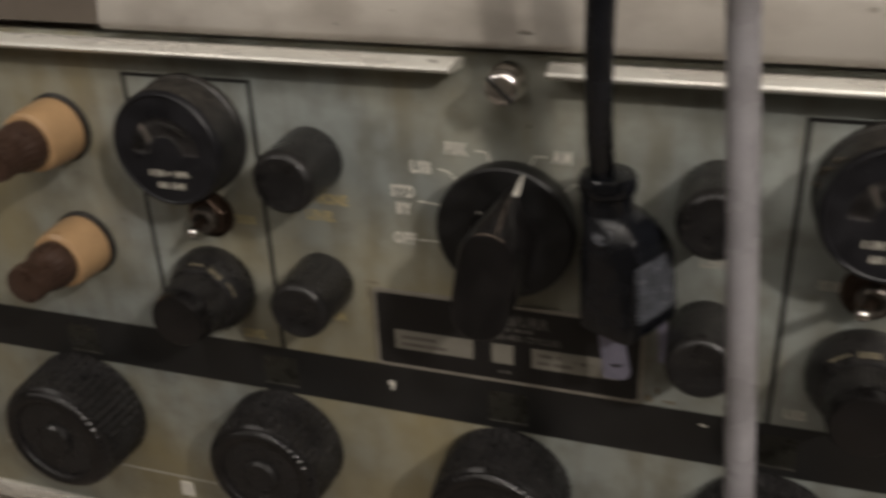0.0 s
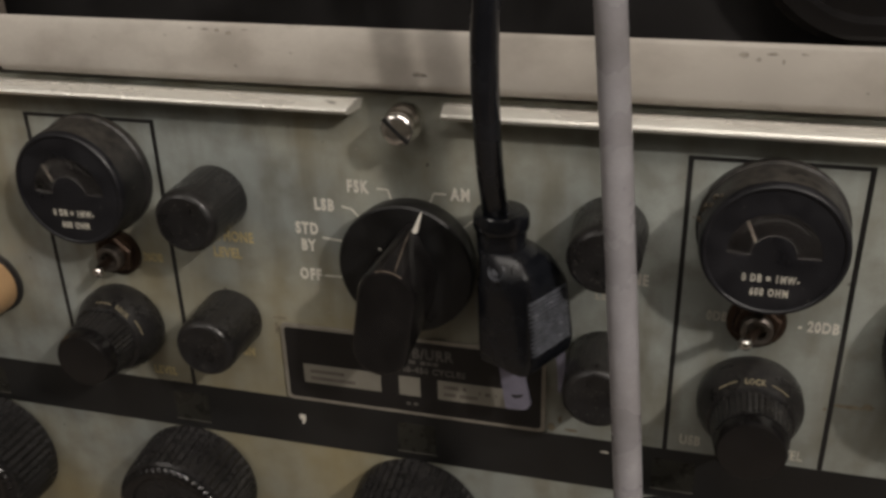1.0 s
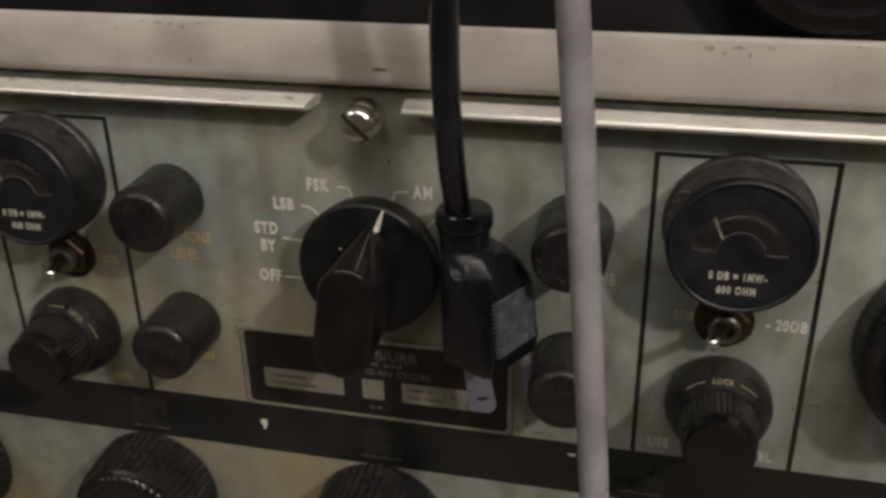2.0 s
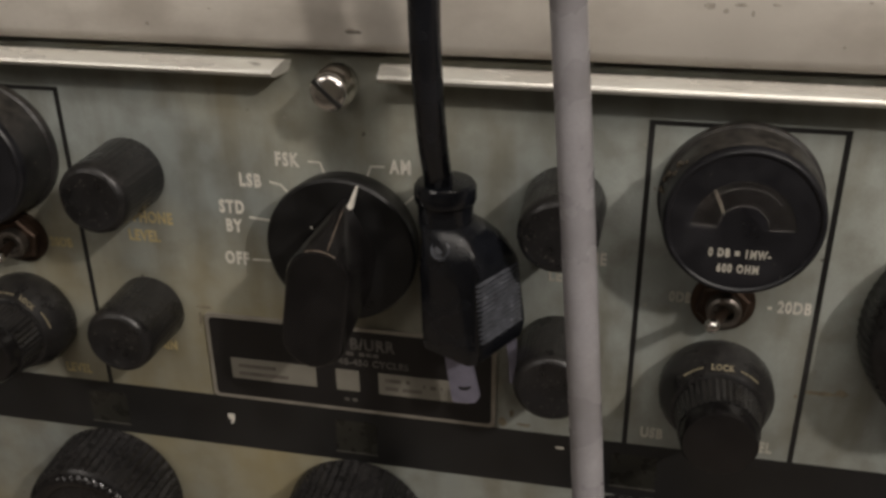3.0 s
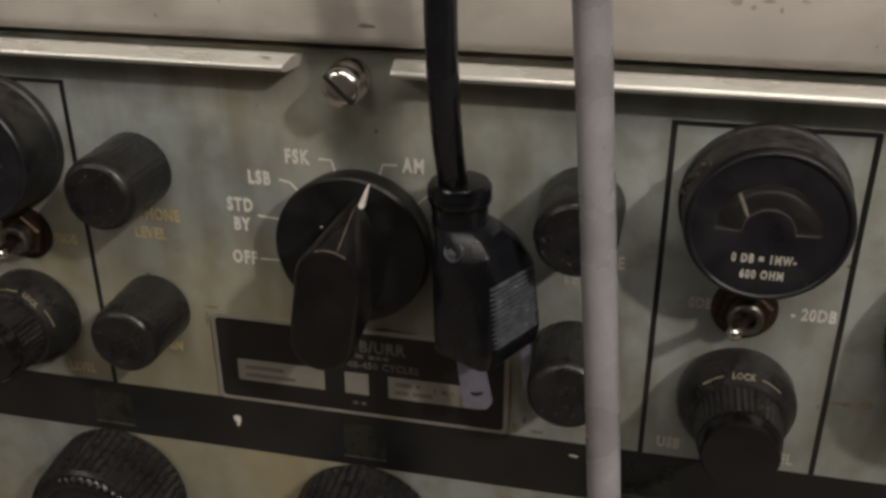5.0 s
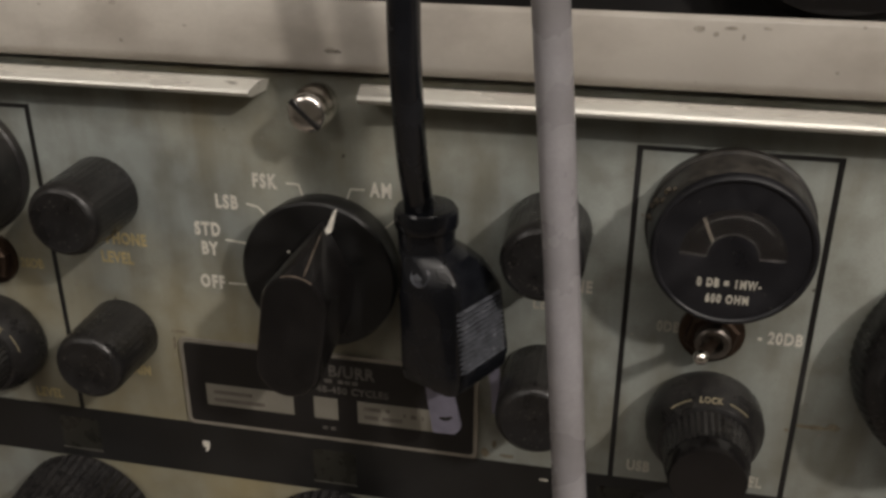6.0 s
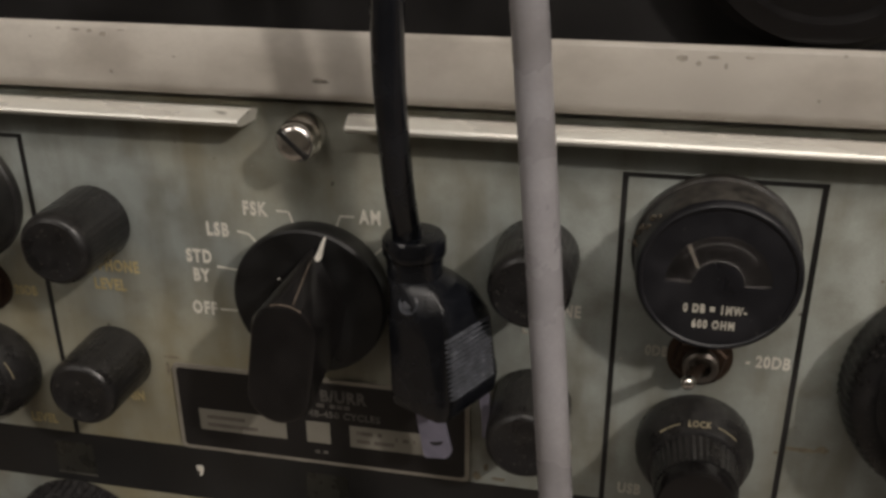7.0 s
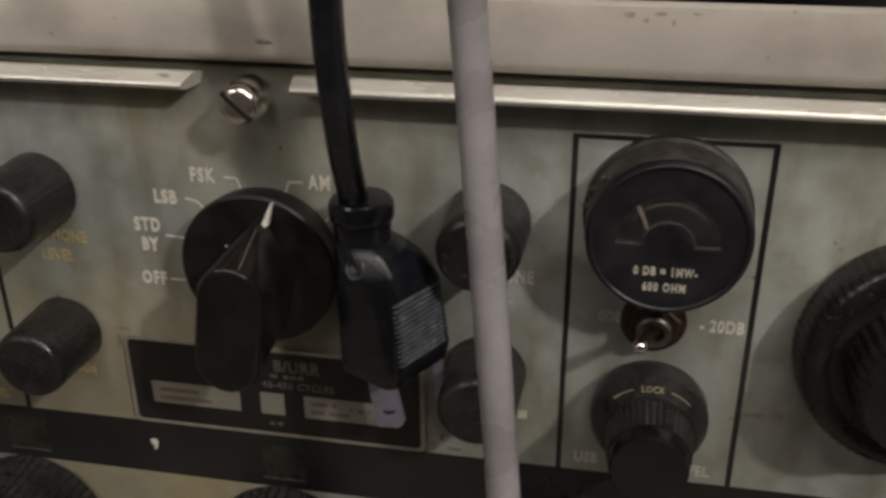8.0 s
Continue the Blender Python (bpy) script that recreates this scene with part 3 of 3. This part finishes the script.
lettering("LEVEL", 107.8, -42.2, 3.2, PALE_INK, panel)
lettering("LEVEL", -88.8, -41.8, 3.0, FADED_INK, panel)

# ---- nameplate ----
plate = part("nameplate", prism(B(), rounded(-44.8, 38.8, -45.3, -17.3, 1.6), 0.25, 0.9), PLATE_EDGE, receiver, "black nameplate with a worn bright edge")
part("field", prism(B(), rounded(-43.6, 37.6, -44.1, -18.5, 1.2), 0.9, 1.05), PLATE_FIELD, plate)
for x0, x1 in ((-38.2, -12.6), (-6.7, 0.1), (5.7, 31.4)):
    part("label_field", box(B(), x0, x1, -38.1, -31.2, 1.05, 1.15), PLATE_LABEL, plate, "dull silver field")
lettering("B/URR", 4.2, -22.6, 3.6, PLATE_INK, plate, d=1.05, wide=0.85)
lettering("48-450 CYCLES", 4.4, -28.5, 2.1, PLATE_INK, plate, d=1.05, wide=0.95)
for x0 in (-4.6, -2.2):
    part("printed_bar", box(B(), x0, x0 + 1.4, -41.6, -40.6, 1.05, 1.12), PLATE_INK, plate)
for x0, x1 in ((-3.4, -1.2), (0.4, 2.0), (2.4, 4.0), (4.4, 6.0)):
    part("printed_bar", box(B(), x0, x1, -26.3, -25.1, 1.05, 1.12), PLATE_INK, plate)
for x0, x1, z0 in ((-36.0, -24.6, -34.2), (-36.0, -21.0, -36.8), (7.6, 12.2, -33.9), (13.6, 14.8, -33.9), (7.6, 11.4, -36.6), (12.6, 18.2, -36.6), (18.6, 19.1, -34.6), (20.6, 22.2, -34.8), (23.6, 24.1, -34.8)):
    part("stamped_bar", box(B(), x0, x1, z0, z0 + 1.2, 1.15, 1.2), LABEL_INK, plate)

# ---- the unit above: enamelled tray lip and dark front ----
upper = thing("upper_unit", "dark equipment unit in a beige enamelled tray above the receiver", "equipment unit")
bm = B()
prof = [(-3, 59.9), (2.4, 59.9), (4.4, 60.4), (5.6, 61.4), (6.2, 63.2), (3.4, 74.9), (3.0, 75.7), (2.3, 76.1), (1.3, 75.8), (3.0, 63.4), (-3, 63.0)]
ends = [[bm.verts.new((x, -d, z)) for d, z in prof] for x in (-121.5, RIGHT + 4)]
for i in range(len(prof)):
    j = (i + 1) % len(prof)
    bm.faces.new((ends[0][i], ends[0][j], ends[1][j], ends[1][i]))
for e in ends:
    bm.faces.new(e)
part("tray_lip", bm, TRAY, upper, "scuffed beige enamelled lip")
part("lip_edge", tube(B(), [(-121.4, 2.75, 75.85), (RIGHT + 3.9, 2.75, 75.85)], 0.5, 12), ALUMINIUM, upper, "worn bright upper edge")
part("tray", box(B(), LEFT + 4, RIGHT + 4, 60.4, 63.4, -370, -3), TRAY, upper)
part("tray_end", box(B(), LEFT, -122.2, 61.2, 92.0, -3, 3.4, 0.8), BROWN_STEEL, upper, "brown-grey steel end piece")
for fx in (LEFT + 40, RIGHT - 40):
    for fd in (-340, -30):
        part("pad", box(B(), fx - 9, fx + 9, TOP - 1.0, 60.4, fd - 9, fd + 9), RUBBER, upper)
part("body", box(B(), LEFT + 6, RIGHT, 63.4, 230, -360, -12, 2), UPPER_BLACK, upper, "dull black front")
part("dial_rim", lathe(B(), [(30, -12), (30, -4), (28, -2), (24, -2), (23, -6), (0.1, -6)], 112, 104, 64), GLOSS_BLACK, upper, "large round black knob")

# ---- cables ----
cord = thing("power_cord", "black power cord with a moulded plug hanging before the receiver", "power cord")
keys = [(28.0, 15.0, 26.0), (27.2, 17.0, 34.0), (26.9, 21.6, 46.0), (27.0, 26.2, 62.0), (27.4, 29.6, 78.0), (28.4, 31.6, 96.0), (30, 31, 130), (32, 26, 180), (33, 8, 228), (33, -14, 236.5), (34, -60, 233.8), (36, -300, 233.8)]
part("cable", tube(B(), glide(keys), 3.35), RUBBER, cord, "round black cable")


PLUG_TURN = 28


def section(z, cx, cd, hx, hd, cham, ang=PLUG_TURN):
    pts = [(-hx + cham, -hd), (hx - cham, -hd), (hx, -hd + cham), (hx, hd - cham), (hx - cham, hd), (-hx + cham, hd), (-hx, hd - cham), (-hx, -hd + cham)]
    c, s = math.cos(radians(ang)), math.sin(radians(ang))
    return [(cx + c * x - s * d, -(cd + s * x + c * d), z) for x, d in pts]


bm = lathe(B(), [(5.2, 21.4), (6.4, 22.4), (6.6, 28.6), (7.1, 29.0), (7.4, 29.8), (7.3, 32.8), (6.6, 33.8), (4.2, 34.0)], 0, 0, 40)
bmesh.ops.rotate(bm, verts=bm.verts, cent=(0, 0, 0), matrix=Matrix.Rotation(radians(-90), 3, "X"))
bmesh.ops.translate(bm, verts=bm.verts, vec=(28.4, -15.4, 0))
part("strain_relief", bm, RUBBER, cord, "moulded collar")
bm = B()
SECTIONS = ((24.4, 28.8, 15.4, 5.8, 6.4, 3.2), (22.6, 30.2, 15.4, 7.2, 8.0, 4.4), (18.6, 32.6, 15.2, 8.3, 10.2, 4.6), (13.0, 34.0, 15.0, 8.6, 11.0, 2.6), (-4.2, 35.2, 15.0, 8.7, 11.2, 1.6), (-8.6, 35.0, 15.0, 8.2, 10.8, 1.6))
rings = [[bm.verts.new(p) for p in section(*s)] for s in SECTIONS]
for a, b in zip(rings, rings[1:]):
    for k in range(8):
        bm.faces.new((a[k], a[(k + 1) % 8], b[(k + 1) % 8], b[k]))
bm.faces.new(rings[0])
bm.faces.new(rings[-1])
bmesh.ops.bevel(bm, geom=bm.edges[:], offset=0.7, segments=2, profile=0.5, affect="EDGES")
body = part("plug_body", bm, RUBBER, cord, "moulded black plug with ridged grips")
turn_cos, turn_sin = math.cos(radians(PLUG_TURN)), math.sin(radians(PLUG_TURN))
for i in range(13):
    z = 12.6 - 1.25 * i
    cx = 34.0 + (13.0 - z) / 17.2 * 1.2
    hx = 8.6 + (13.0 - z) / 17.2 * 0.1
    bm = B()
    for d in (-7.8, -7.2, 8.0, 8.6):
        for out, up in ((-0.2, 0.36), (0.5, 0.26), (0.9, 0.0), (0.5, -0.26), (-0.2, -0.36)):
            k = 1.0 if -7.5 < d < 8.3 else 0.3
            x = hx + out * k
            bm.verts.new((cx + turn_cos * x - turn_sin * d, -(15.0 + turn_sin * x + turn_cos * d), z + up * k))
    bmesh.ops.convex_hull(bm, input=bm.verts)
    part("ridge", bm, SHEEN_VINYL, body)
bm = lathe(B(), [(2.6, 0), (2.6, 0.5), (2.2, 0.8), (2.0, 0.5), (1.3, 0.5), (1.1, 0.8), (0.1, 0.8)], 0, 0, 28)
bmesh.ops.transform(bm, verts=bm.verts, matrix=Matrix.Translation((28.9, -23.6, 20.0)) @ pose(0, 0, 0, -28, 0, -20))
part("badge", bm, SHEEN_VINYL, body, "round embossed badge")
part("blade", prism(B(), [(26.6, -8.0), (33.2, -8.0), (34.7, -17.8), (36.5, -26.6), (35.8, -27.8), (34.9, -28.6), (29.9, -28.9), (29.3, -28.2), (28.0, -19.5)], 12.4, 13.8), BLADE, cord, "flat grey metal plug blade")
part("blade_hole", prism(B(), [(30.9, -24.2), (32.1, -24.9), (33.5, -24.6), (34.5, -23.5), (34.0, -23.4), (32.4, -23.9), (31.3, -23.8)], 13.8, 13.86), BLACK_PAINT, cord)
part("blade", prism(B(), [(42.0, -7.0), (44.4, -7.0), (45.4, -16.0), (45.6, -23.4), (44.9, -24.6), (43.6, -24.4), (43.2, -18.0)], 7.4, 8.8), BLADE, cord, "flat grey metal plug blade")
grey = thing("grey_cable", "light grey vinyl cable hanging down before the receiver", "cable")
keys = [(65.3 - 9.3 * z / 100 - 0.5 * (z / 100) ** 2, 53.3 - 8.8 * z / 100, z) for z in (-115, -80, -40, 0, 40, 80, 120, 160)]
keys = [(60, 190, -146.3), (66, 130, -146.3), (70, 84, -142)] + keys + [(42, 30, 210), (38, 0, 236), (36, -30, 233.8), (34, -300, 233.8)]
part("jacket", tube(B(), glide(keys), 3.38), GREY_VINYL, grey)

# ---- chips, smudges and rust ----
random.seed(7)


def blot(x, z, w, h, d, mat, parent, name, back=0.0):
    """An irregular flat mark; back leans it with a sloping face."""
    n = 14
    out = []
    for i in range(n):
        k = random.uniform(0.6, 1.0)
        out.append((x + k * w / 2 * math.cos(2 * math.pi * i / n), z + k * h / 2 * math.sin(2 * math.pi * i / n)))
    bm = prism(B(), out, d, d + 0.08)
    for v in bm.verts:
        v.co.y += back * (v.co.z - z)
    return part(name, bm, mat, parent)


def on_lip(z):
    return 6.23 - (z - 63.2) * 2.8 / 11.7


lip = next(o for o in upper.children if o.name.startswith("tray_lip"))
for x, z, w, h in ((4.9, 65.2, 5.4, 1.2), (-52.0, 74.2, 1.8, 1.0), (-48.6, 73.6, 2.6, 1.4), (-55.6, 74.4, 3.0, 0.7), (84.0, 73.4, 3.0, 1.6), (87.4, 72.4, 1.6, 1.3), (90.5, 73.8, 3.4, 1.0), (97.5, 74.0, 2.2, 0.9),
                   (112.0, 66.0, 0.9, 0.9), (-60.0, 74.6, 2.0, 0.6), (-44.0, 74.6, 2.6, 0.6), (-30.6, 69.2, 1.2, 0.6), (93.0, 72.0, 0.9, 1.6), (4.4, 65.4, 3.0, 1.7)):
    blot(x, z, w, h, on_lip(z), LABEL_INK if z < 65.3 else SMUDGE, lip, "smudge", 2.8 / 11.7)
for x, z, w, h in ((121.5, -23.4, 9.0, 1.6), (126.5, -22.8, 4.0, 2.2), (116.0, -25.0, 1.4, 1.2), (132.6, 24.0, 1.0, 0.8), (134.0, 22.6, 1.4, 1.2), (-44.6, -16.0, 6.0, 1.1), (-46.4, -20.0, 1.2, 5.0), (40.8, -43.4, 3.0, 3.2),
                   (43.2, -40.4, 1.6, 3.0), (47.0, -43.8, 5.0, 1.4)):
    blot(x, z, w, h, 0.03, RUST, panel, "rust_mark")
for i in range(46):
    x, z = random.uniform(-130, 140), random.uniform(-44, 50)
    w = random.choice((0.5, 0.6, 0.7, 0.9))
    blot(x, z, w, w * random.uniform(0.8, 1.3), 0.03, SMUDGE, panel, "fleck")
blot(57.0, -50.0, 3.2, 1.0, 0.21, PALE_INK, panel, "scratch")


def dust_clump(parent, cx, cz, angle, r, d, size):
    """A tuft of dirt caught on a rim."""
    bm = B()
    bmesh.ops.create_icosphere(bm, subdivisions=2, radius=size)
    for v in bm.verts:
        v.co *= random.uniform(0.55, 1.25)
    bmesh.ops.translate(bm, verts=bm.verts, vec=(cx + r * math.cos(radians(angle)), -d, cz + r * math.sin(radians(angle))))
    part("dust_clump", bm, DIRT, parent)


dials = [o for o in receiver.children if o.name.startswith("meter")]
for angle, r, d, size in ((138, 18.0, 11.0, 0.6), (144, 18.1, 9.0, 0.9), (150, 18.0, 10.2, 0.7), (156, 18.2, 7.4, 0.9), (162, 18.3, 5.6, 0.8), (168, 18.0, 9.0, 0.6), (172, 18.3, 4.6, 0.9)):
    dust_clump(dials[0], 95.7, 28.4, angle, r, d, size)
